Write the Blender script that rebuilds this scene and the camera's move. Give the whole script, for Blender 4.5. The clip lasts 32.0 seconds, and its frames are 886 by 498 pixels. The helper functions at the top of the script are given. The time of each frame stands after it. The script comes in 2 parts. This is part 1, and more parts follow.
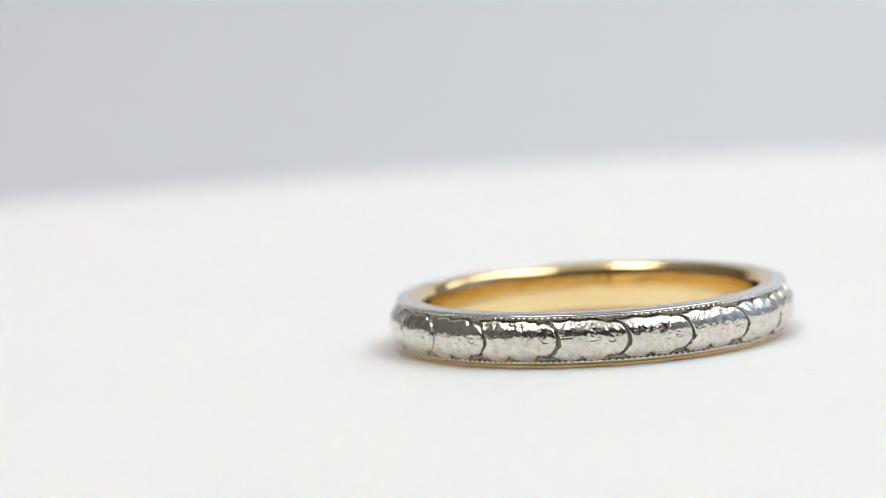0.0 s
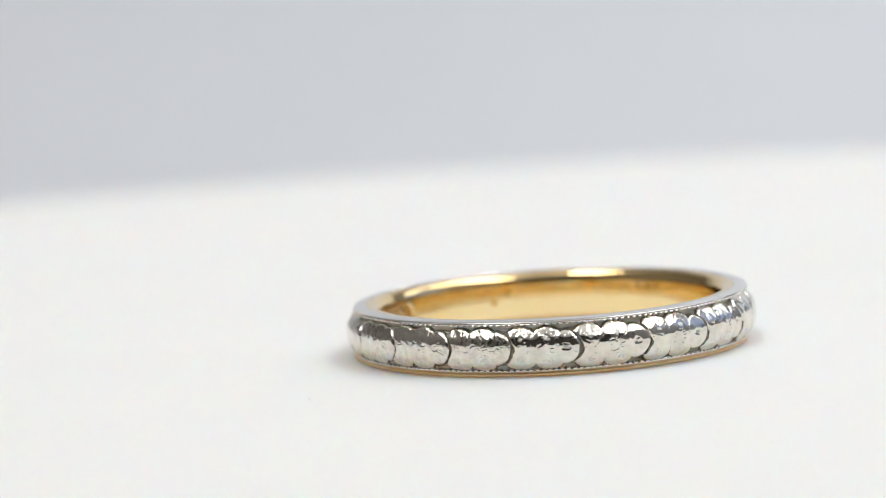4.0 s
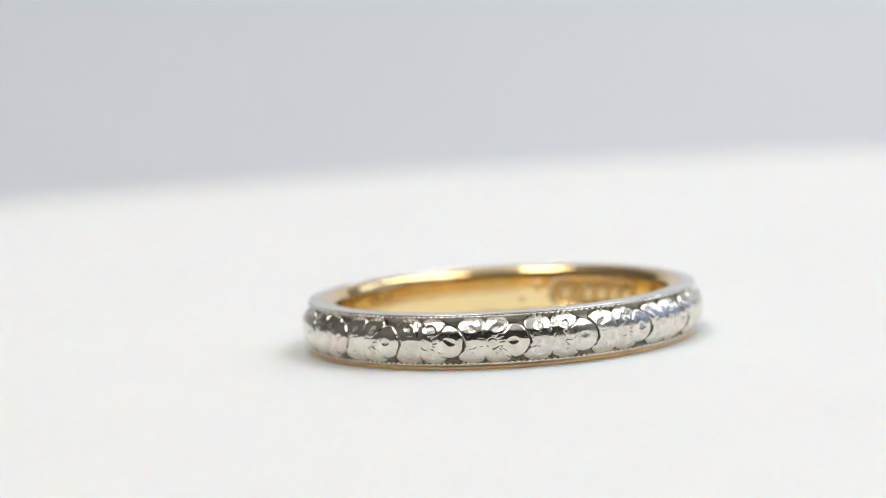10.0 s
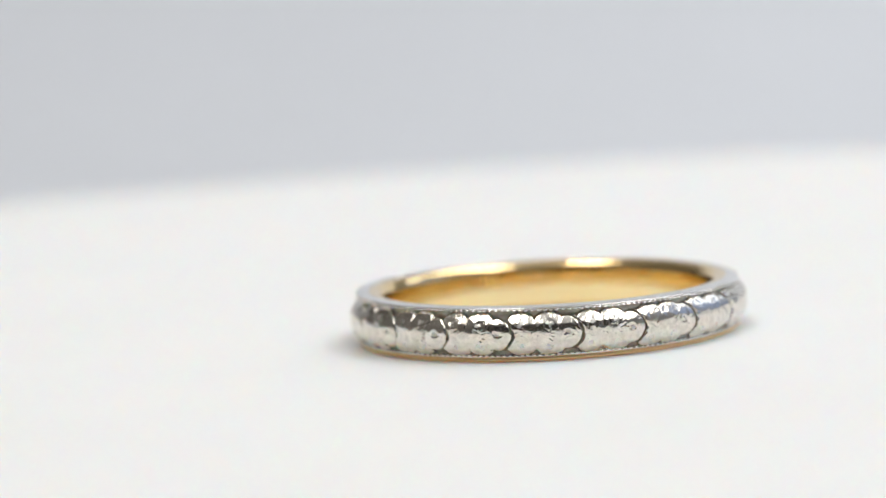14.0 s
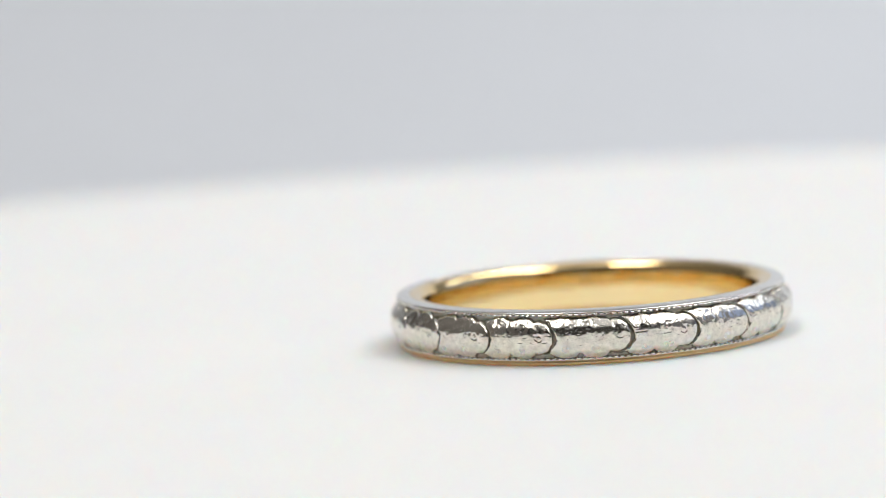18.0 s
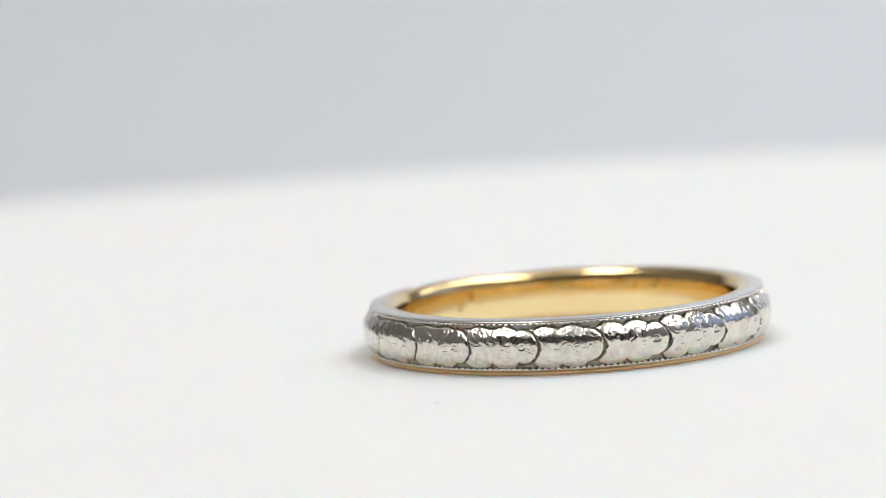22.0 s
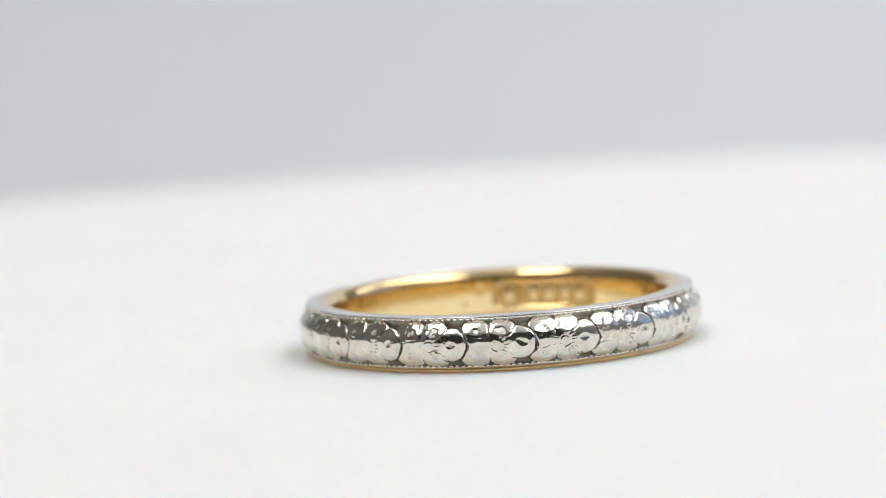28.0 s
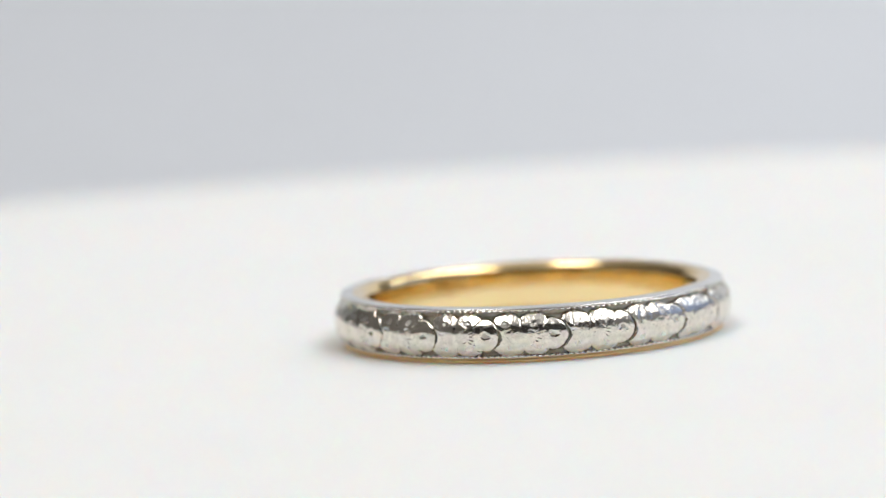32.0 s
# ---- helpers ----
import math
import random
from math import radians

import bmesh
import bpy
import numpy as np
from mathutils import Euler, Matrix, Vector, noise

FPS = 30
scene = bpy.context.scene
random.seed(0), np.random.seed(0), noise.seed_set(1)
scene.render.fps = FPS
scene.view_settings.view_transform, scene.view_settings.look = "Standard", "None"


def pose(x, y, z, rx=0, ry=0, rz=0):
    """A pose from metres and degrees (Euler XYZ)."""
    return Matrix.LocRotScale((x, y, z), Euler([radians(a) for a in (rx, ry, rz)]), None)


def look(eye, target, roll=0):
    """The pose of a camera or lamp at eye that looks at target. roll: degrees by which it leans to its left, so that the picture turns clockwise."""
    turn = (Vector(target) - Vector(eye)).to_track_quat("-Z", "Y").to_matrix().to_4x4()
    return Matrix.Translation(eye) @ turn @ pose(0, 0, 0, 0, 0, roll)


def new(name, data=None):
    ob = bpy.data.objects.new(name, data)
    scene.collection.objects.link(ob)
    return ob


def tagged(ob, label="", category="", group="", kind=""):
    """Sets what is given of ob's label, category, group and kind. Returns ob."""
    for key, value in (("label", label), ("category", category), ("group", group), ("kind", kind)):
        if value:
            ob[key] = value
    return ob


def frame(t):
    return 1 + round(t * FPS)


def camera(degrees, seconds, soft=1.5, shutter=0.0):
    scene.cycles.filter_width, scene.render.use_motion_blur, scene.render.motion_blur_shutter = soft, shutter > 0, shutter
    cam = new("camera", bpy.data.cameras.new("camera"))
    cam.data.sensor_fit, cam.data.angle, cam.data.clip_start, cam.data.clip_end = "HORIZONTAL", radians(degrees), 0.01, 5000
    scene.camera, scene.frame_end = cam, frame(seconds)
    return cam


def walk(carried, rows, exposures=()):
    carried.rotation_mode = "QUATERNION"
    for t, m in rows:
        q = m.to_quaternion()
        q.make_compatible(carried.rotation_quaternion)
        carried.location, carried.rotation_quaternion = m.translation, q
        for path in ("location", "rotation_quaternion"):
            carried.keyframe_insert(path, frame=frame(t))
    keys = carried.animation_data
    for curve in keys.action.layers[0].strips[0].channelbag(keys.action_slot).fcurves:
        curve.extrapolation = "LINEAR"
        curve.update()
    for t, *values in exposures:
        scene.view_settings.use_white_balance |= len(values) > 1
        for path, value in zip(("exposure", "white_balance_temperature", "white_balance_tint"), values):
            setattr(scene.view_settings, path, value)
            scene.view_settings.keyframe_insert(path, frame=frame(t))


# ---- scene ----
cam = camera(16.544, 32.0, soft=0.8)
# A worn two-colour wedding ring on a slowly turning white display disc, filmed close by a fixed camera.
# Lengths below are written in millimetres and scaled by MM.
MM = 0.001
TURN = -360.0 / 19.079          # degrees a second, clockwise seen from above
RING_X, RING_Y = 2.306, -0.363  # the ring's centre at the start, from the disc's axis

# the lens: long, nearly closed, focused on the front of the ring
cam.data.dof.use_dof = True
cam.data.dof.focus_distance = 0.1446
cam.data.dof.aperture_fstop = 34
EYE = Vector((-0.00019, -0.15335, 0.02254))
AIM = EYE + 0.2 * Vector((-0.031374, 0.992937, -0.114417))
walk(cam, [(0, look(EYE, AIM, -3.334)), (32.0, look(EYE, AIM, -3.334))])

# ---- light ----
world = bpy.data.worlds.new("dim_room")
scene.world = world
world.use_nodes = True
world.node_tree.nodes["Background"].inputs[0].default_value = (0.5, 0.52, 0.56, 1)
world.node_tree.nodes["Background"].inputs[1].default_value = 0.05
scene.view_settings.exposure = -0.435


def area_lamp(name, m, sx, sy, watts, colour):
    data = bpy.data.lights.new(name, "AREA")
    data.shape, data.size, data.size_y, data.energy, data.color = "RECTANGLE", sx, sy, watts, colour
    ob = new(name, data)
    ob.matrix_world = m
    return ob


# two strips hung overhead, to either side of the lens
area_lamp("strip_light", pose(-0.26, -0.10, 0.80, 0, -14, 0), 0.27, 0.40, 3.0, (1.0, 0.975, 0.945))
area_lamp("strip_light", pose(0.43, -0.05, 0.76, 0, 24, 0), 0.32, 1.0, 5.45, (0.985, 0.99, 1.0))
# unseen up-facing fill lamps, added to brighten the ceiling and soften the shadows
area_lamp("ceiling_fill", pose(-0.26, -0.10, 0.82, 180, 0, 0), 0.27, 0.40, 2.4, (1.0, 0.975, 0.95))
area_lamp("ceiling_fill", pose(0.38, -0.05, 0.80, 180, 0, 0), 0.28, 1.0, 2.8, (1.0, 0.98, 0.96))
# pale lamp out of view, added to brighten the upper backdrop
area_lamp("side_light", look((0.50, 0.45, 0.50), (-0.10, 0.75, 0.15)), 0.36, 0.50, 1.4, (0.90, 0.95, 1.0))
# blue light of a small window at the side
area_lamp("side_light", look((0.497, 0.1425, 0.238), (0, 0.1, 0)), 0.425, 0.357, 0.27, (0.26, 0.47, 1.0))


# ---- materials ----
def material(name):
    m = bpy.data.materials.new(name)
    m.use_nodes = True
    nt = m.node_tree
    return m, nt, nt.nodes["Principled BSDF"]


def noise_node(nt, scale, detail=4.0, rough=0.55):
    co = nt.nodes.get("co") or nt.nodes.new("ShaderNodeTexCoord")
    co.name = "co"
    n = nt.nodes.new("ShaderNodeTexNoise")
    n.inputs["Scale"].default_value, n.inputs["Detail"].default_value = scale, detail
    n.inputs["Roughness"].default_value = rough
    nt.links.new(co.outputs["Object"], n.inputs["Vector"])
    return n


def ramp(nt, source, stops):
    r = nt.nodes.new("ShaderNodeValToRGB")
    while len(r.color_ramp.elements) < len(stops):
        r.color_ramp.elements.new(0.5)
    for e, (at, c) in zip(r.color_ramp.elements, stops):
        e.position = at
        e.color = (*c, 1) if len(c) == 3 else c
    nt.links.new(source, r.inputs[0])
    return r


def bump(nt, bsdf, source, strength, distance):
    b = nt.nodes.new("ShaderNodeBump")
    b.inputs["Strength"].default_value, b.inputs["Distance"].default_value = strength, distance
    nt.links.new(source, b.inputs["Height"])
    old = bsdf.inputs["Normal"].links
    if old:
        nt.links.new(old[0].from_socket, b.inputs["Normal"])
    nt.links.new(b.outputs["Normal"], bsdf.inputs["Normal"])


def metal(name, dark, light, rough_lo, rough_hi, scale, fine, fine_depth):
    m, nt, b = material(name)
    b.inputs["Metallic"].default_value = 1.0
    tone = noise_node(nt, scale)
    nt.links.new(ramp(nt, tone.outputs["Fac"], [(0.3, dark), (0.7, light)]).outputs[0], b.inputs["Base Color"])
    wear = noise_node(nt, scale * 2.3, 6)
    lo, hi = (rough_lo,) * 3, (rough_hi,) * 3
    nt.links.new(ramp(nt, wear.outputs["Fac"], [(0.35, lo), (0.7, hi)]).outputs[0], b.inputs["Roughness"])
    grain = noise_node(nt, fine, 3)
    bump(nt, b, grain.outputs["Fac"], 0.5, fine_depth)
    bump(nt, b, noise_node(nt, fine * 2.7, 2).outputs["Fac"], 0.5, fine_depth * 0.4)
    return m


PLATINUM = [
    metal("polished_platinum", (0.655, 0.62, 0.55), (0.86, 0.82, 0.74), 0.05, 0.13, 1700, 5200, 0.00001),
    metal("rubbed_platinum", (0.64, 0.605, 0.54), (0.87, 0.83, 0.75), 0.11, 0.23, 3200, 5200, 0.000014),
    metal("satin_platinum", (0.64, 0.605, 0.54), (0.87, 0.83, 0.75), 0.14, 0.27, 3600, 5200, 0.000016),
]
# a darker platinum for the cuts, notches and low flanks of the relief
RECESS = metal("dark_recess_platinum", (0.19, 0.172, 0.135), (0.43, 0.40, 0.33), 0.34, 0.58, 1600, 9000, 0.00003)
RIM = metal("smooth_platinum", (0.92, 0.89, 0.85), (0.955, 0.93, 0.89), 0.12, 0.26, 500, 4000, 0.000006)
GOLD = metal("yellow_gold", (0.975, 0.757, 0.385), (0.985, 0.792, 0.445), 0.05, 0.13, 420, 2600, 0.000006)
LIP = metal("polished_gold", (0.972, 0.70, 0.33), (0.982, 0.745, 0.39), 0.05, 0.10, 420, 2600, 0.000004)
GRIT = metal("punched_platinum", (0.54, 0.52, 0.48), (0.78, 0.76, 0.71), 0.34, 0.52, 2600, 9000, 0.00005)
STIPPLE = metal("stippled_platinum", (0.62, 0.59, 0.54), (0.80, 0.77, 0.71), 0.22, 0.36, 2600, 9000, 0.00003)
WORN_GOLD = metal("worn_gold", (0.93, 0.72, 0.38), (0.97, 0.78, 0.45), 0.22, 0.36, 900, 5200, 0.00001)
# rubbed gold foot; the shaded disc it mirrors is put into its darker colour
FOOT = metal("rubbed_shaded_gold", (0.80, 0.56, 0.28), (0.88, 0.66, 0.37), 0.28, 0.42, 900, 5200, 0.00002)
STAMPED = metal("stamped_gold", (0.60, 0.37, 0.13), (0.76, 0.52, 0.22), 0.22, 0.4, 900, 5200, 0.00002)


GROUND = metal("dull_platinum", (0.54, 0.51, 0.44), (0.77, 0.74, 0.66), 0.38, 0.6, 1600, 9000, 0.00003)


def darken_side(m, side_tone):
    """The base colour goes darker on the less worn side of the ring, towards its own y."""
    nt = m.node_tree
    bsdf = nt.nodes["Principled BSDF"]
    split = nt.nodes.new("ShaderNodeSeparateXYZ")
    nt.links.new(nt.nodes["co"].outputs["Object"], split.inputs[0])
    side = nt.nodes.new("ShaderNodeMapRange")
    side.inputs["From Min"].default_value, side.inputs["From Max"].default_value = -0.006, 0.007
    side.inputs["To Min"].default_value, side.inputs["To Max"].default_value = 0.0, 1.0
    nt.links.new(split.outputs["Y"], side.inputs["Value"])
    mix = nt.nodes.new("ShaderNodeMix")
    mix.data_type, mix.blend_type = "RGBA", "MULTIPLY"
    mix.inputs[7].default_value = (*side_tone, 1)
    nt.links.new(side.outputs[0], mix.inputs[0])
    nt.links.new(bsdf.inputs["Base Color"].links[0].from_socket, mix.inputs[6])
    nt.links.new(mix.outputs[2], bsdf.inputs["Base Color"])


darken_side(GROUND, (0.62, 0.60, 0.55))


def matte(name, dark, light, rough, scale, fine, depth):
    m, nt, b = material(name)
    tone = noise_node(nt, scale, 5)
    nt.links.new(ramp(nt, tone.outputs["Fac"], [(0.3, dark), (0.7, light)]).outputs[0], b.inputs["Base Color"])
    b.inputs["Roughness"].default_value = rough
    b.inputs["Specular IOR Level"].default_value = 0.3
    bump(nt, b, noise_node(nt, fine, 4).outputs["Fac"], 0.4, depth)
    return m


DISC = matte("white_matte_plastic", (0.806, 0.811, 0.793), (0.822, 0.827, 0.810), 0.6, 60, 2500, 0.00001)
# light spreads a little inside the plastic, so shadows on it stay soft and warm
skin = DISC.node_tree.nodes["Principled BSDF"]
skin.inputs["Subsurface Weight"].default_value = 0.85
skin.inputs["Subsurface Radius"].default_value = (1.0, 0.72, 0.52)
skin.inputs["Subsurface Scale"].default_value = 0.006
PAPER = matte("grey_backdrop_paper", (0.685, 0.703, 0.726), (0.715, 0.733, 0.757), 0.9, 5, 400, 0.0001)
WALL = matte("grey_wall_paint", (0.28, 0.28, 0.285), (0.32, 0.32, 0.325), 0.8, 3, 200, 0.0003)
BROWN = matte("brown_wall_paint", (0.165, 0.152, 0.14), (0.195, 0.18, 0.165), 0.8, 3, 200, 0.0003)
WHITE = matte("white_ceiling_paint", (0.76, 0.765, 0.77), (0.80, 0.805, 0.81), 0.8, 3, 200, 0.0003)
BACK = matte("back_wall_paint", (0.53, 0.52, 0.51), (0.58, 0.57, 0.56), 0.8, 3, 200, 0.0003)
DARK = matte("dark_wall_paint", (0.054, 0.050, 0.046), (0.064, 0.060, 0.056), 0.8, 3, 200, 0.0003)
FIBRE = matte("grey_fibre", (0.30, 0.29, 0.28), (0.38, 0.37, 0.36), 0.9, 500, 4000, 0.00001)


# ---- mesh helpers ----
def mesh_object(name, verts, faces, mat, parent=None, label="", smooth=True):
    me = bpy.data.meshes.new(name)
    me.from_pydata([tuple(v) for v in verts], [], [tuple(f) for f in faces])
    me.materials.append(mat)
    if smooth:
        me.polygons.foreach_set("use_smooth", [True] * len(me.polygons))
    me.update()
    ob = new(name, me)
    if parent:
        ob.parent = parent
    return tagged(ob, label)


def grid_faces(nu, nv, close_u=False, close_v=False):
    """Quads of a grid whose vertex (i, j) has the number i * nv + j."""
    i = np.arange(nu if close_u else nu - 1)
    j = np.arange(nv if close_v else nv - 1)
    a, b = np.meshgrid(i, j, indexing="ij")
    a, b = a.ravel(), b.ravel()
    a2, b2 = (a + 1) % nu, (b + 1) % nv
    return np.stack([a * nv + b, a2 * nv + b, a2 * nv + b2, a * nv + b2], 1)


def lathe(name, profile, steps, mat, parent=None, label="", closed=False):
    """Turns a profile of (radius, height) in mm about z."""
    prof = np.array(profile, float)
    a = np.linspace(0, 2 * np.pi, steps, endpoint=False)
    r, z = np.tile(prof[:, 0], (steps, 1)), np.tile(prof[:, 1], (steps, 1))
    v = np.stack([r * np.cos(a)[:, None], r * np.sin(a)[:, None], z], -1).reshape(-1, 3) * MM
    return mesh_object(name, v, grid_faces(steps, len(prof), True, closed), mat, parent, label)


def value_noise(x, y, seed, period_x=0):
    """Smooth noise in -1..1 on arrays; the lattice repeats after period_x cells when given."""
    rs = np.random.RandomState(seed)
    table = rs.uniform(-1, 1, (256, 256))
    ix, iy = np.floor(x).astype(int), np.floor(y).astype(int)
    fx, fy = x - ix, y - iy
    fx, fy = fx * fx * (3 - 2 * fx), fy * fy * (3 - 2 * fy)
    wrap = (lambda k: (k % period_x) % 256) if period_x else (lambda k: k % 256)
    v00, v10 = table[wrap(ix), iy % 256], table[wrap(ix + 1), iy % 256]
    v01, v11 = table[wrap(ix), (iy + 1) % 256], table[wrap(ix + 1), (iy + 1) % 256]
    return (v00 * (1 - fx) + v10 * fx) * (1 - fy) + (v01 * (1 - fx) + v11 * fx) * fy


def smooth_step(x):
    x = np.clip(x, 0, 1)
    return x * x * (3 - 2 * x)


# ---- the room: plain unseen walls, toned to shape the ring's reflections; only the backdrop shows ----
def slab(name, x0, x1, y0, y1, z0, z1, mat, label):
    v = [(x, y, z) for x in (x0, x1) for y in (y0, y1) for z in (z0, z1)]
    f = [(0, 1, 3, 2), (4, 6, 7, 5), (0, 4, 5, 1), (2, 3, 7, 6), (0, 2, 6, 4), (1, 5, 7, 3)]
    return tagged(mesh_object(name, v, f, mat, smooth=False), label, name.split("_")[0], kind="structure")


slab("wall_west", -0.64, -0.6, -0.9, 0.9, -0.30, 1.0, BROWN, "plain dark brown side wall")
slab("wall_east", 0.6, 0.64, -0.9, 0.9, -0.30, 1.0, WALL, "plain grey painted side wall")
slab("wall_south", -0.64, 0.64, -0.94, -0.9, -0.30, 1.0, DARK, "plain dark wall behind the camera")
slab("wall_north", -0.64, 0.64, 0.9, 0.94, -0.30, 1.0, BACK, "plain grey wall behind the backdrop")
slab("ceiling", -0.64, 0.64, -0.94, 0.94, 1.0, 1.04, WHITE, "plain white ceiling")
slab("floor", -0.64, 0.64, -0.94, 0.94, -0.34, -0.30, DARK, "plain dark floor")


def backdrop():
    """A paper sweep that lies under the turntable and curves up behind it."""
    prof = [(-0.85, -0.034), (-0.4, -0.034), (0.0, -0.034), (0.43, -0.034)]
    for k in range(1, 15):
        a = radians(58 * k / 14)
        prof.append((0.43 + 0.17 * math.sin(a), -0.034 + 0.17 * (1 - math.cos(a))))
    prof.append((prof[-1][0] + 0.22, prof[-1][1] + 0.352))
    v = [(x, y, z) for x in (-0.58, -0.3, 0, 0.3, 0.58) for y, z in prof]
    ob = mesh_object("backdrop", v, grid_faces(5, len(prof)), PAPER)
    solid = ob.modifiers.new("thickness", "SOLIDIFY")
    solid.thickness = 0.001
    return tagged(ob, "pale grey seamless paper sweep, out of focus", "backdrop", kind="structure")


backdrop()


# ---- the turntable ----
def rounded(r, z, radius, a0, a1, n=6):
    return [(r + radius * math.cos(radians(a)), z + radius * math.sin(radians(a))) for a in np.linspace(a0, a1, n)]


def turntable():
    base = tagged(new("turntable"), "round white matte display turntable, slowly turning", "turntable")
    top = [(0.0, 0.0)] + [(r, 0.0) for r in (8, 20, 40, 60, 80)] + rounded(99.9, -1.6, 1.6, 90, 0)
    top += rounded(99.9, -10.4, 1.6, 0, -90) + [(60, -12.0), (0.0, -12.0)]
    lathe("disc", top, 180, DISC, base, "white matte round top")
    foot = [(0.0, -12.05), (55, -12.05), (58, -15), (70, -30), (70, -34.0), (0.0, -34.0)]
    lathe("foot", foot, 96, DISC, base, "white plastic drive foot")
    return base


TABLE = turntable()

# ---- the ring ----
# the tip of each flower's round end, in degrees round the ring
TIPS = [12.3, 32.1, 50.8, 69.5, 88.4, 106.4, 125.8, 144.4, 163.5, 183.1, 201.2, 219.2, 238.0, 259.5, 278.7, 297.0,
        316.6, 334.3, 352.8]
Z_MID, HALF = 1.355, 1.03      # the middle of the flower band and half its height
CRISP_AT = 88                  # the side that is least worn


def crispness(deg):
    return 0.5 + 0.5 * np.cos(np.radians(deg - CRISP_AT))


def dome(w):
    """Outer radius of the flower band at the height w from its middle."""
    c = np.where(w > 0, 0.667, 0.36)
    knee = np.where(w > 0, 0.63, 0.82)
    x = np.abs(w)
    near = np.minimum(x, knee)
    return 10.20 - c * (near ** 2.84 + 2.84 * knee ** 1.84 * (x - near))


def flower(parent, index):
    tip, last = TIPS[index], TIPS[index - 1]
    length = ((tip - last) % 360) * math.pi / 180 * 10.1
    rs = np.random.RandomState(40 + index)
    crisp = float(crispness(tip - 9))
    worn = 1 - crisp

    def j(a=0.04):
        return rs.uniform(-a, a)

    cell = 0.0165
    s = np.arange(-length - 0.62, 0.05, cell)
    w = np.arange(-HALF - 0.03, HALF + 0.17, cell)
    S0, W0 = np.meshgrid(s, w, indexing="ij")
    # hand-cut: every line wanders a little
    S = S0 + 0.045 * value_noise(S0 * 2.2, W0 * 2.2, 11 + index) + 0.018 * value_noise(S0 * 7, W0 * 7, 12 + index)
    W = W0 + 0.030 * value_noise(S0 * 2.2, W0 * 2.2, 13 + index) + 0.014 * value_noise(S0 * 7, W0 * 7, 14 + index)
    q = length / 3.34
    tops, lows = 0.70 - 0.20 * worn + j(0.02), -0.60 + 0.03 * worn + j(0.02)
    petals = [
        ((-0.74, 0.03 + j(0.02)), (0.74, 0.80)),
        ((-1.60 * q + j(0.06), tops), (0.70, 0.45)),
        ((-1.56 * q + j(0.06), lows), (0.70, 0.44)),
        ((-2.92 * q + j(0.05), tops), (0.70, 0.45)),
        ((-2.90 * q + j(0.05), lows), (0.72, 0.44)),
        ((-1.95 * q, 0.0), (1.40, 0.62)),
        ((-3.00 * q, 0.0), (0.72, 0.66)),
    ]
    fields, dist = [], []
    for k, ((cx, cy), (a, b)) in enumerate(petals):
        e = 1.95 if k == 0 else 2.3
        d = (np.abs((S - cx) / a) ** e + np.abs((W - cy) / b) ** e) ** (1 / e)
        dist.append(d)
        fields.append((1 - d) * min(a, b))
    body = np.maximum.reduce(fields)
    # rubbed down until the notches between the lobes grow shallow
    slabbed = 0.62 + (0.15 + 0.13 * (W > 0)) * worn - np.abs(W) - 1.4 * np.clip(S + 1.15, 0, 9) ** 1.5
    body = np.maximum(body, np.minimum(slabbed, 0.3))
    # the round end of the flower before lies over this one, with a cut line between them
    before = (np.abs((S0 + length + 0.74) / 0.74) ** 1.9 + np.abs((W0 - 0.03) / 0.80) ** 1.9) ** (1 / 1.9)
    line = 0.050 + 0.035 * worn + 0.06 * np.exp(-((W0 + 0.03) / 0.24) ** 2)
    cut = (before - 1) * 0.74 - line - 0.035 * value_noise(S0 * 6, W0 * 6, 90 + index)
    body = np.minimum(body, cut) + (0.005 + 0.008 * worn) * value_noise(S0 * 8.5, W0 * 8.5, 95 + index)
    # steep sides with rounded shoulders
    shoulder = 0.10 + 0.06 * worn
    u = np.clip((body + 0.03) / shoulder, 0, 1)
    rise = np.sqrt(np.clip(1 - (1 - u) ** 2.6, 0, 1))
    h = np.zeros_like(S)
    for k, much in ((1, 0.034), (2, 0.030), (3, 0.034), (4, 0.030), (0, 0.010)):
        swell = np.clip(1 - dist[k] ** 2, 0, 1) * (1 if k == 0 else smooth_step((np.abs(W) - 0.10) / 0.40))
        h += much * (0.15 + 0.85 * crisp) * swell
    top = np.maximum.reduce(fields[:5])
    second = np.partition(np.stack(fields[:5]), -2, axis=0)[-2]
    outer = smooth_step((np.abs(W) - 0.26) / 0.25)
    h -= (0.005 + 0.030 * crisp) * (1 - smooth_step((top - second) / 0.10)) * outer
    # the cuts between the petals are coloured darker, near their outer ends
    dark_cut = (1 - smooth_step((top - second) / (0.03 + 0.02 * crisp))) * smooth_step((np.abs(W) - 0.52) / 0.2)
    dark_cut *= smooth_step(0.2 + 1.1 * crisp + 0.9 * value_noise(S0 * 3.3, W0 * 3.3, 970 + index) - 0.4)
    # the end petal lies over its neighbours
    step = np.exp(-((dist[0] - 1.03) / 0.045) ** 2) * smooth_step((-0.50 - S) / 0.2) * smooth_step((np.abs(W) - 0.22) / 0.2)
    step *= smooth_step((S + 1.25) / 0.2)
    h -= (0.030 - 0.018 * (W > 0)) * crisp * step
    dark_cut = np.maximum(dark_cut, 1.0 * crisp * step * (W < 0))
    # a punched dimple in each petal, gritty where it is deep
    punched, stippled = np.zeros_like(S), np.zeros_like(S)
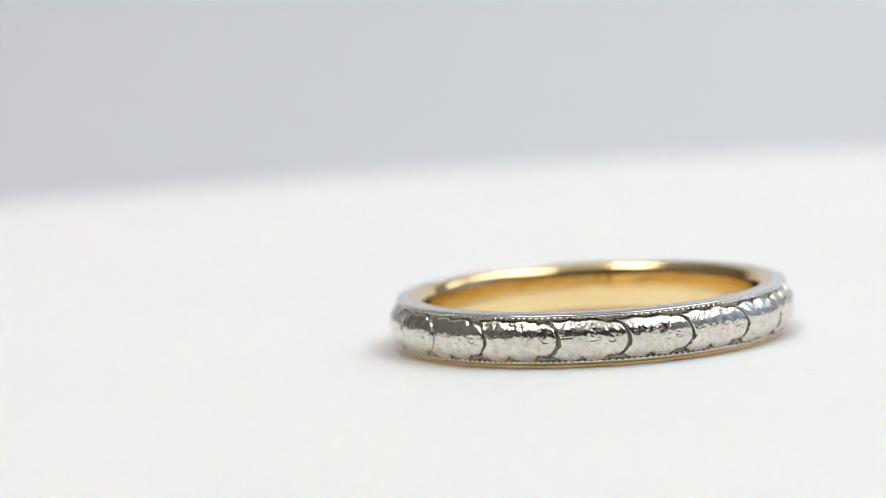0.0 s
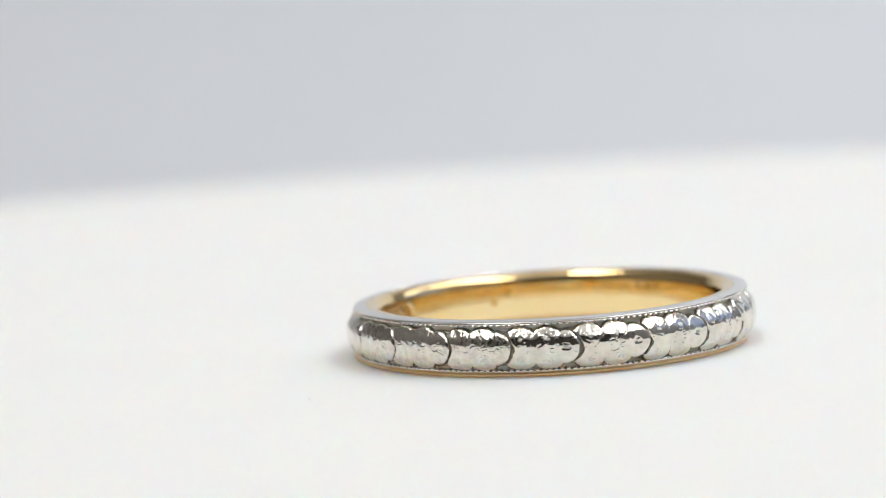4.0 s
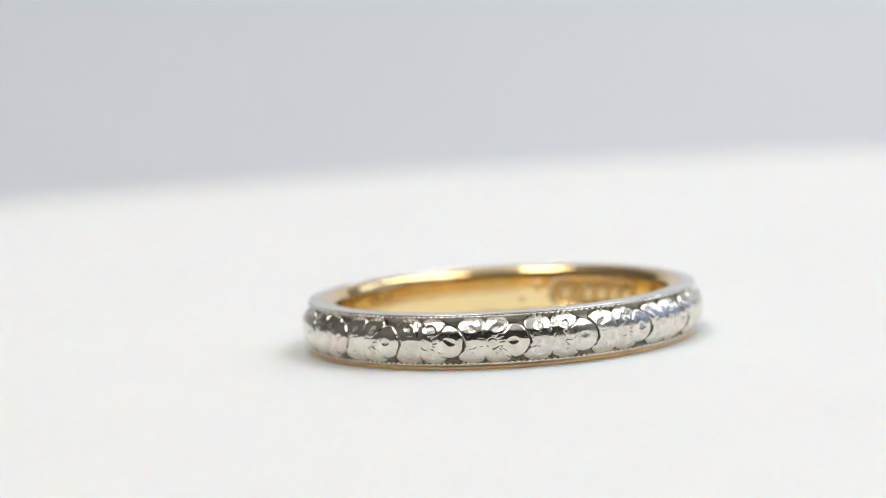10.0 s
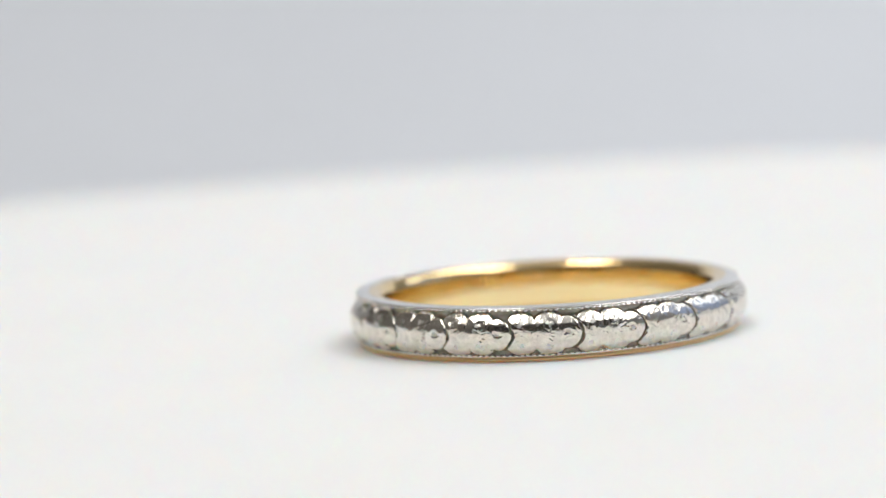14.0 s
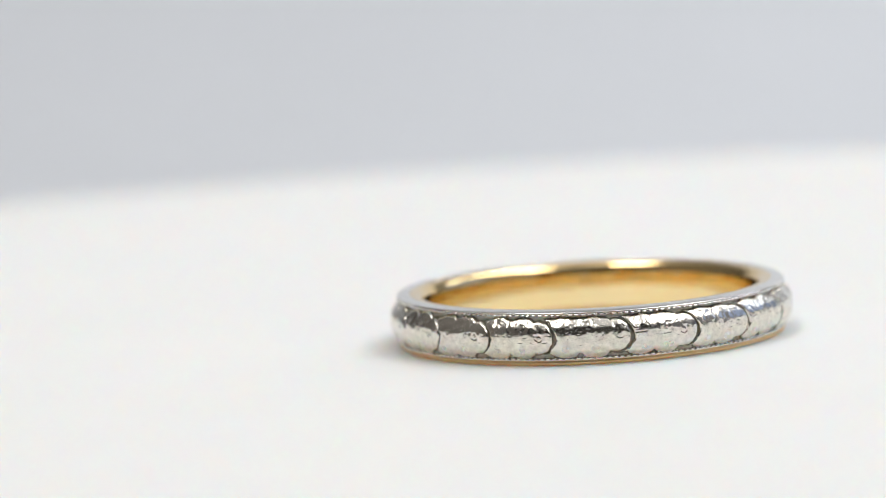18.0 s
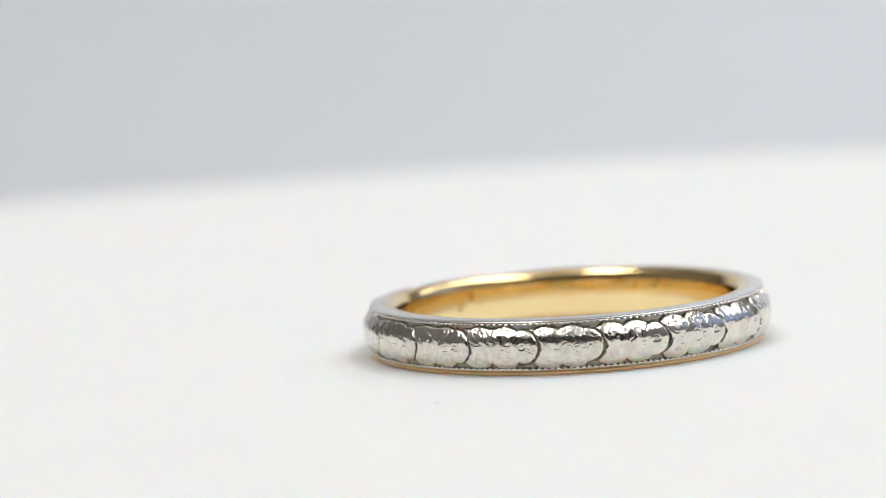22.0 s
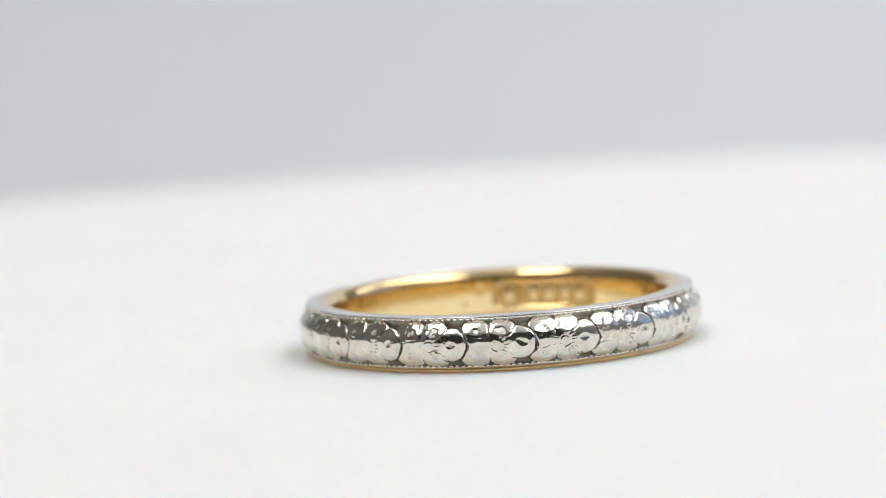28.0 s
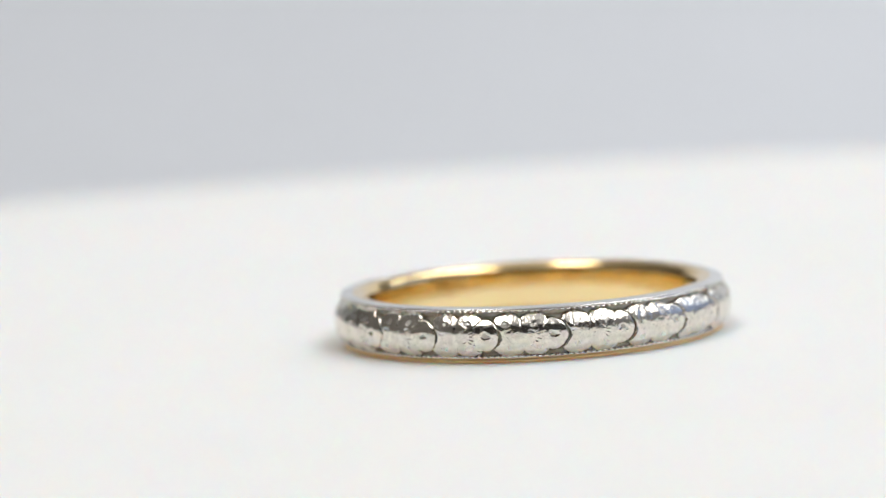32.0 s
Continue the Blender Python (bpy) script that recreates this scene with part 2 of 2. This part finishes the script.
    for k, ((cx, cy), (a, b)) in enumerate(petals[:5]):
        up = cy > 0.2
        ox, oy = (0.03, 0.03) if k == 0 else (0.02, -0.08 if up else 0.02)
        rx, ry = (0.25, 0.19) if k == 0 else (0.29 + j(0.06), 0.21 + j(0.04))
        tilt = j(0.35)
        dx, dy = S - cx - ox - j(0.05), W - cy - oy
        d = np.hypot((dx * math.cos(tilt) + dy * math.sin(tilt)) / rx, (dy * math.cos(tilt) - dx * math.sin(tilt)) / ry)
        d = d + 0.22 * value_noise(S * 4.5, W * 4.5, 260 + 7 * index + k)
        dent = smooth_step((1.15 - d) / 0.85)
        deep = (0.017 if k == 0 else 0.026 if up else 0.024) * rs.uniform(0.7, 1.1)
        h -= (0.005 + deep * crisp) * dent
        h += 0.005 * crisp * np.exp(-((d - 1.15) / 0.16) ** 2)
        h += (0.003 + (0.014 if up else 0.007) * crisp) * value_noise(S * 7, W * 7, 300 + 7 * index + k) * dent
        if k == 0 or up:
            punched = np.maximum(punched, dent)
        else:
            stippled = np.maximum(stippled, dent)
    # the heart: a faint button with short cut stamens on the side of the round end
    hx, hy = -1.84 * q + j(), 0.0 + j(0.04)
    d = np.hypot((S - hx) / 1.1, W - hy)
    part_ring = smooth_step(0.30 + 1.2 * value_noise(S * 3.1, W * 3.1, 410 + index))
    h -= (0.004 + 0.010 * crisp) * np.exp(-((d - 0.25) / 0.035) ** 2) * part_ring
    ang = np.arctan2(W - hy, S - hx)
    for k in range(6):
        a0 = radians(-66 + 25 * k) + j(0.12)
        reach = 0.46 + 0.12 * rs.rand()
        tick = np.exp(-(((ang - a0) * d) / 0.020) ** 2) * smooth_step((d - 0.31) / 0.05) * smooth_step((reach - d) / 0.06)
        h -= (0.004 + 0.034 * crisp) * tick * rs.uniform(0.3, 1)
    # scored hairlines in one of the lower petals
    (cx, cy), _ = petals[2 if rs.rand() < 0.6 else 4]
    for k in range(4):
        across = (W - cy) - 0.35 * (S - cx) - 0.07 * (k - 1.5)
        h -= 0.007 * crisp * np.exp(-(across / 0.016) ** 2) * smooth_step((0.20 - np.abs(S - cx)) / 0.1)
    # knocks, pits and fine wear
    h += 0.006 * value_noise(S0 * 2.6 + index, W0 * 2.6, 500 + index)
    SR, WR = 0.83 * S0 - 0.55 * W0, 0.55 * S0 + 0.83 * W0 + 40
    above = smooth_step((W0 - 0.05) / 0.3)          # the upper half took most of the knocks
    h += (0.0018 + 0.0045 * crisp * above + 0.0175 * worn * above) * value_noise(SR * 4.2, WR * 4.2, 600 + index)
    h += (0.0007 + 0.0020 * crisp * above + 0.0105 * worn * above) * value_noise(SR * 8, WR * 8, 650 + index)
    h += (0.0004 + 0.0011 * worn * above) * value_noise(S0 * 18, W0 * 18, 700 + index)
    # what is left of the petals' punch marks on the worn side: faint small rings
    for (cx, cy), _ in petals[:5]:
        d = np.hypot(S - cx - 0.05 - j(0.15), W - 0.92 * cy - j(0.08))
        h -= 0.014 * worn * np.exp(-((d - 0.14) / 0.045) ** 2) * rs.uniform(0.3, 1)
    pit = value_noise(S0 * 6.5, W0 * 6.5, 800 + index)
    h -= (0.003 + 0.005 * worn) * smooth_step((pit - 0.62) / 0.2)
    for k in range(3):
        x0, y0, t0 = rs.uniform(-length, -0.2), rs.uniform(-0.6, 0.7), rs.uniform(0, math.pi)
        along = (S0 - x0) * math.cos(t0) + (W0 - y0) * math.sin(t0)
        across = -(S0 - x0) * math.sin(t0) + (W0 - y0) * math.cos(t0)
        h -= 0.007 * np.exp(-(across / 0.016) ** 2) * smooth_step((rs.uniform(0.1, 0.3) - np.abs(along)) / 0.08)
    floor_r = np.maximum(dome(W0) - 0.21, 9.57)
    R = floor_r + (dome(W0) + h - floor_r) * rise
    T = np.radians(tip) + S0 / 10.1
    v = np.stack([R * np.cos(T), R * np.sin(T), Z_MID + W0], -1).reshape(-1, 3) * MM
    faces = grid_faces(len(s), len(w))
    faces = faces[(rise.ravel()[faces] > 0.001).any(1)]
    used = np.unique(faces)
    remap = np.zeros(len(v), int)
    remap[used] = np.arange(len(used))
    finish = 0 if math.cos(radians(tip - 42)) > 0.40 else 2 if crisp < 0.3 else 1      # one side has kept more polish
    state = "crisp" if crisp > 0.7 else "softly worn" if crisp > 0.3 else "heavily worn"
    ob = mesh_object("flower", v[used], remap[faces], PLATINUM[finish], parent, state + " engraved platinum blossom with round petals")
    ob.data.materials.append(RECESS)
    ob.data.materials.append(GRIT)
    ob.data.materials.append(STIPPLE)
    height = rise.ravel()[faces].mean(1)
    # low flanks and cuts take the darker metal
    slot = ((height < 0.62) | (dark_cut.ravel()[faces].mean(1) > 0.55)).astype(int)
    grit = punched + 0.35 * value_noise(S0 * 9, W0 * 9, 950 + index)
    pitted = (grit.ravel()[faces].mean(1) > 0.8) & (height > 0.9)
    soft = ((stippled + 0.3 * value_noise(S0 * 7, W0 * 7, 960 + index)).ravel()[faces].mean(1) > 0.6) & (height > 0.9)
    slot[soft] = 3
    if crisp > 0.35:
        slot[pitted] = 2
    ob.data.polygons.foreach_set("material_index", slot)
    return ob


def rim_edge(A):
    """Height of the shoulder's outer edge: rubbed lower on the worn side."""
    return 2.51 + 0.14 * crispness(np.degrees(A))


def milgrain(parent, low):
    """A beaded rail along one edge of the band."""
    beads, per = 206, 12
    nu = beads * per
    a = np.linspace(0, 2 * np.pi, nu, endpoint=False)
    v = np.linspace(0, 1, 15)
    A, V = np.meshgrid(a, v, indexing="ij")
    phase = A * beads / (2 * np.pi) + 0.10 * value_noise(A / (2 * np.pi) * 90, A * 0, 27 + low, 90)
    tooth = smooth_step(np.abs((phase % 1) - 0.5) / 0.32)
    wear = 0.70 + 0.40 * value_noise(A / (2 * np.pi) * 60, A * 0, 21 + low, 60)
    arch = np.sin(np.pi * V)
    inner = smooth_step((1.35 if low else 1.40) - 1.5 * V)           # the side next to the flowers is notched
    cut = (1 - tooth) * wear * inner
    if low:
        r = 9.65 + arch ** 0.30 * 0.22 * (1 - cut) - 0.02 * V
        z = 0.445 - V * 0.235 - 0.05 * cut * (1 - V)
    else:
        r = 9.62 + arch ** 0.45 * 0.24 * (1 - cut) - 0.05 * V
        z = rim_edge(A) - 0.165 + V * 0.16 + 0.045 * cut * (1 - V)
    r = r + 0.006 * value_noise(A * 60, V * 3, 33 + low)
    pts = np.stack([r * np.cos(A), r * np.sin(A), z], -1).reshape(-1, 3) * MM
    faces = grid_faces(nu, len(v), True)
    ob = mesh_object("milgrain_edge", pts, faces, RIM, parent, "fine beaded platinum edge")
    ob.data.materials.append(RECESS)
    # the deeper notches between the beads take the darker metal
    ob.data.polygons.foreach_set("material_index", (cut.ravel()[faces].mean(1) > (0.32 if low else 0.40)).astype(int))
    return ob


def gold_lining(parent):
    """The gold inner band, with a sunk stamp panel and faint marks."""
    nu = 1500
    lip = [(9.30, 2.585), (9.21, 2.617), (9.11, 2.623)] + [(9.02 - 0.61 * math.sin(a) ** 0.85, 2.0 + 0.625 * math.cos(a) ** 0.85) for a in np.radians(np.linspace(2.5, 90, 18))]
    wall = [(8.41 - 0.024 * (1 - (max(z - 1.12, 0) / 0.86) ** 2), z) for z in np.linspace(1.98, 0.36, 36)]
    foot = rounded(8.71, 0.30, 0.30, 180, 268, 10) + [(9.38, 0.0), (9.62, 0.0)] + rounded(9.66, 0.13, 0.13, -80, 30, 9) + [(9.75, 0.26), (9.48, 0.31)]
    prof = np.array(lip + wall + foot)
    a = np.linspace(0, 2 * np.pi, nu, endpoint=False)
    A, Rr = np.meshgrid(a, prof[:, 0], indexing="ij")
    _, Zz = np.meshgrid(a, prof[:, 1], indexing="ij")
    D = np.degrees(A)
    Zz = Zz + 0.11 * crispness(D) * np.clip(Zz - 2.0, 0, 1)       # the crest stands higher on the less worn side
    inner = (np.arange(len(prof)) >= len(lip)) & (np.arange(len(prof)) < len(lip) + len(wall))
    inner = np.tile(inner, (nu, 1))
    Rr = Rr + 0.0015 * value_noise(D / 5, Zz * 2, 3, 72) * inner
    x = (np.abs(D - STAMP_MID) - (STAMP_HALF - 4.2)).clip(0) / 4.2
    z = (np.abs(Zz - 1.29) - 0.10).clip(0) / 0.56
    edge = np.hypot(x, z)
    panel = smooth_step((1.06 - edge) / 0.16)
    Rr = Rr + (0.10 * panel - 0.012 * np.exp(-((edge - 1.18) / 0.10) ** 2)) * inner
    for deg, zz, k in MARKS:
        d = np.hypot((D - deg - 1.4) / 1.7, (Zz - zz) / 0.38)
        shape = np.exp(-(d / 0.55) ** (4 if k > 0 else 2))
        Rr = Rr + k * 0.03 * shape * inner
    pts = np.stack([Rr * np.cos(A), Rr * np.sin(A), Zz], -1).reshape(-1, 3) * MM
    faces = grid_faces(nu, len(prof), True)
    ob = mesh_object("gold_lining", pts, faces, GOLD, parent, "polished yellow gold inner band with a rounded lip")
    ob.data.materials.append(STAMPED)
    ob.data.materials.append(LIP)
    ob.data.materials.append(FOOT)
    sunk = ((panel * inner).ravel()[faces].mean(1) > 0.4).astype(int)
    at = faces % len(prof)
    sunk[at.max(1) <= len(lip)] = 2
    sunk[at.min(1) >= len(lip) + len(wall) - 1] = 3
    ob.data.polygons.foreach_set("material_index", sunk)
    return ob


STAMP_MID, STAMP_HALF = 241.8, 19.6
MARKS = [(264.6, 1.62, 0.55), (270.5, 1.07, 0.55), (184.4, 1.02, -0.6), (179, 1.47, -0.5)]


def stamp_bars(parent):
    """Worn raised characters in the stamp panel, past reading: plain bars."""
    widths = [4.4, 1.2, 3.2, 4.4, 3.4, 4.6]
    lows = [0.87, 0.93, 0.81, 0.83, 0.81, 0.85]
    highs = [1.71, 1.13, 1.77, 1.77, 1.79, 1.75]
    at = STAMP_MID + 15.6
    for k, wd in enumerate(widths):
        n, m = 12, 10
        a = np.radians(np.linspace(at - wd, at, n))
        z = np.linspace(lows[k], highs[k], m)
        A, Z = np.meshgrid(a, z, indexing="ij")
        u, v = np.linspace(-1, 1, n)[:, None], np.linspace(-1, 1, m)[None]
        lift = 0.085 * (1 - u ** 4) * (1 - v ** 4) - 0.03 + 0.025 * value_noise(A * 60, Z * 4, 60 + k)
        R = 8.50 - lift
        pts = np.stack([R * np.cos(A), R * np.sin(A), Z], -1).reshape(-1, 3) * MM
        mesh_object("stamped_bar", pts, grid_faces(n, m), WORN_GOLD, parent, "worn raised bar of an illegible stamp")
        at -= wd + 1.9


def top_rim(parent):
    """The smooth platinum shoulder, from the beads over the crest to the gold lip."""
    nu = 720
    a = np.linspace(0, 2 * np.pi, nu, endpoint=False)
    e = rim_edge(a)
    crest = 2.635 + 0.07 * crispness(np.degrees(a))
    cols = [(9.62, e - 0.02), (9.77, e - 0.010), (9.805, e + 0.008), (9.805, e + 0.02)]
    for k in range(1, 15):                                     # rounded up to the seam with the gold lip
        f = 1 - k / 16
        cols.append((9.1 + 0.70 * f, crest - (crest - e - 0.03) * f ** 2.2))
    cols.append((9.20, crest - 0.06))
    R, Z = np.stack([c[0] + 0 * e for c in cols], 1), np.stack([c[1] for c in cols], 1)
    pts = np.stack([R * np.cos(a)[:, None], R * np.sin(a)[:, None], Z], -1).reshape(-1, 3) * MM
    return mesh_object("top_rim", pts, grid_faces(nu, len(cols), True), RIM, parent, "smooth bright platinum shoulder")


def ring():
    base = tagged(new("ring"), "worn platinum and gold wedding ring with blossom relief, lying flat", "ring")
    lining = gold_lining(base)
    stamp_bars(lining)
    # dull ground between the flowers
    nu, rows = 1200, 44
    a = np.linspace(0, 2 * np.pi, nu, endpoint=False)
    A, V = np.meshgrid(a, np.linspace(0, 1, rows), indexing="ij")
    Z = 0.32 + (rim_edge(A) - 0.06 - 0.32) * V
    W = Z - Z_MID
    fill = (1 - crispness(np.degrees(A))) * np.clip(1 - (W / HALF) ** 2, 0, 1)     # dirt fills the worn cuts
    R = np.maximum(dome(W) - 0.19, 9.59) + 0.04 * fill + 0.02 * value_noise(np.degrees(A) / 1.2, Z * 5, 5, 300)
    pts = np.stack([R * np.cos(A), R * np.sin(A), Z], -1).reshape(-1, 3) * MM
    faces = grid_faces(nu, rows, True)
    ground = mesh_object("band_ground", pts, faces, GROUND, base, "dull platinum ground between the blossoms, darker in the cuts")
    ground.data.materials.append(RECESS)
    off_mid = np.abs(W) + 0.12 * value_noise(np.degrees(A) / 2.0, Z * 4, 8, 180)       # darker in the cuts, paler along the edges
    ground.data.polygons.foreach_set("material_index", (off_mid.ravel()[faces].mean(1) < 0.80).astype(int))
    top_rim(base)
    for low in (0, 1):
        milgrain(base, low)
    for k in range(len(TIPS)):
        flower(base, k)
    return base


RING = ring()


# ---- dust on the disc ----
def fibre(points, radius, label):
    cu = bpy.data.curves.new("dust_fibre", "CURVE")
    cu.dimensions, cu.bevel_depth, cu.bevel_resolution = "3D", radius * MM, 2
    sp = cu.splines.new("NURBS")
    sp.points.add(len(points) - 1)
    for p, (x, y, z) in zip(sp.points, points):
        p.co = (x * MM, y * MM, z * MM, 1)
    sp.use_endpoint_u, sp.order_u = True, 3
    cu.materials.append(FIBRE)
    return tagged(new("dust_fibre", cu), label, "dust")


DUST = [(fibre([(-0.22, 0, 0.012), (0, 0.08, 0.02), (0.22, 0.02, 0.012)], 0.007, "tiny grey dust fibre on the white disc"), 11.95, -14.6)]


# ---- what moves ----
def turned(x, y, t):
    a = radians(TURN * t)
    return pose((x * math.cos(a) - y * math.sin(a)) * MM, (x * math.sin(a) + y * math.cos(a)) * MM, 0, 0, 0, TURN * t)


def motions():
    times = [k * 0.5 for k in range(65)]
    walk(TABLE, [(t, pose(0, 0, 0, 0, 0, TURN * t)) for t in times])
    walk(RING, [(t, turned(RING_X, RING_Y, t)) for t in times])
    for ob, x, y in DUST:
        walk(ob, [(t, turned(x, y, t)) for t in times])


motions()
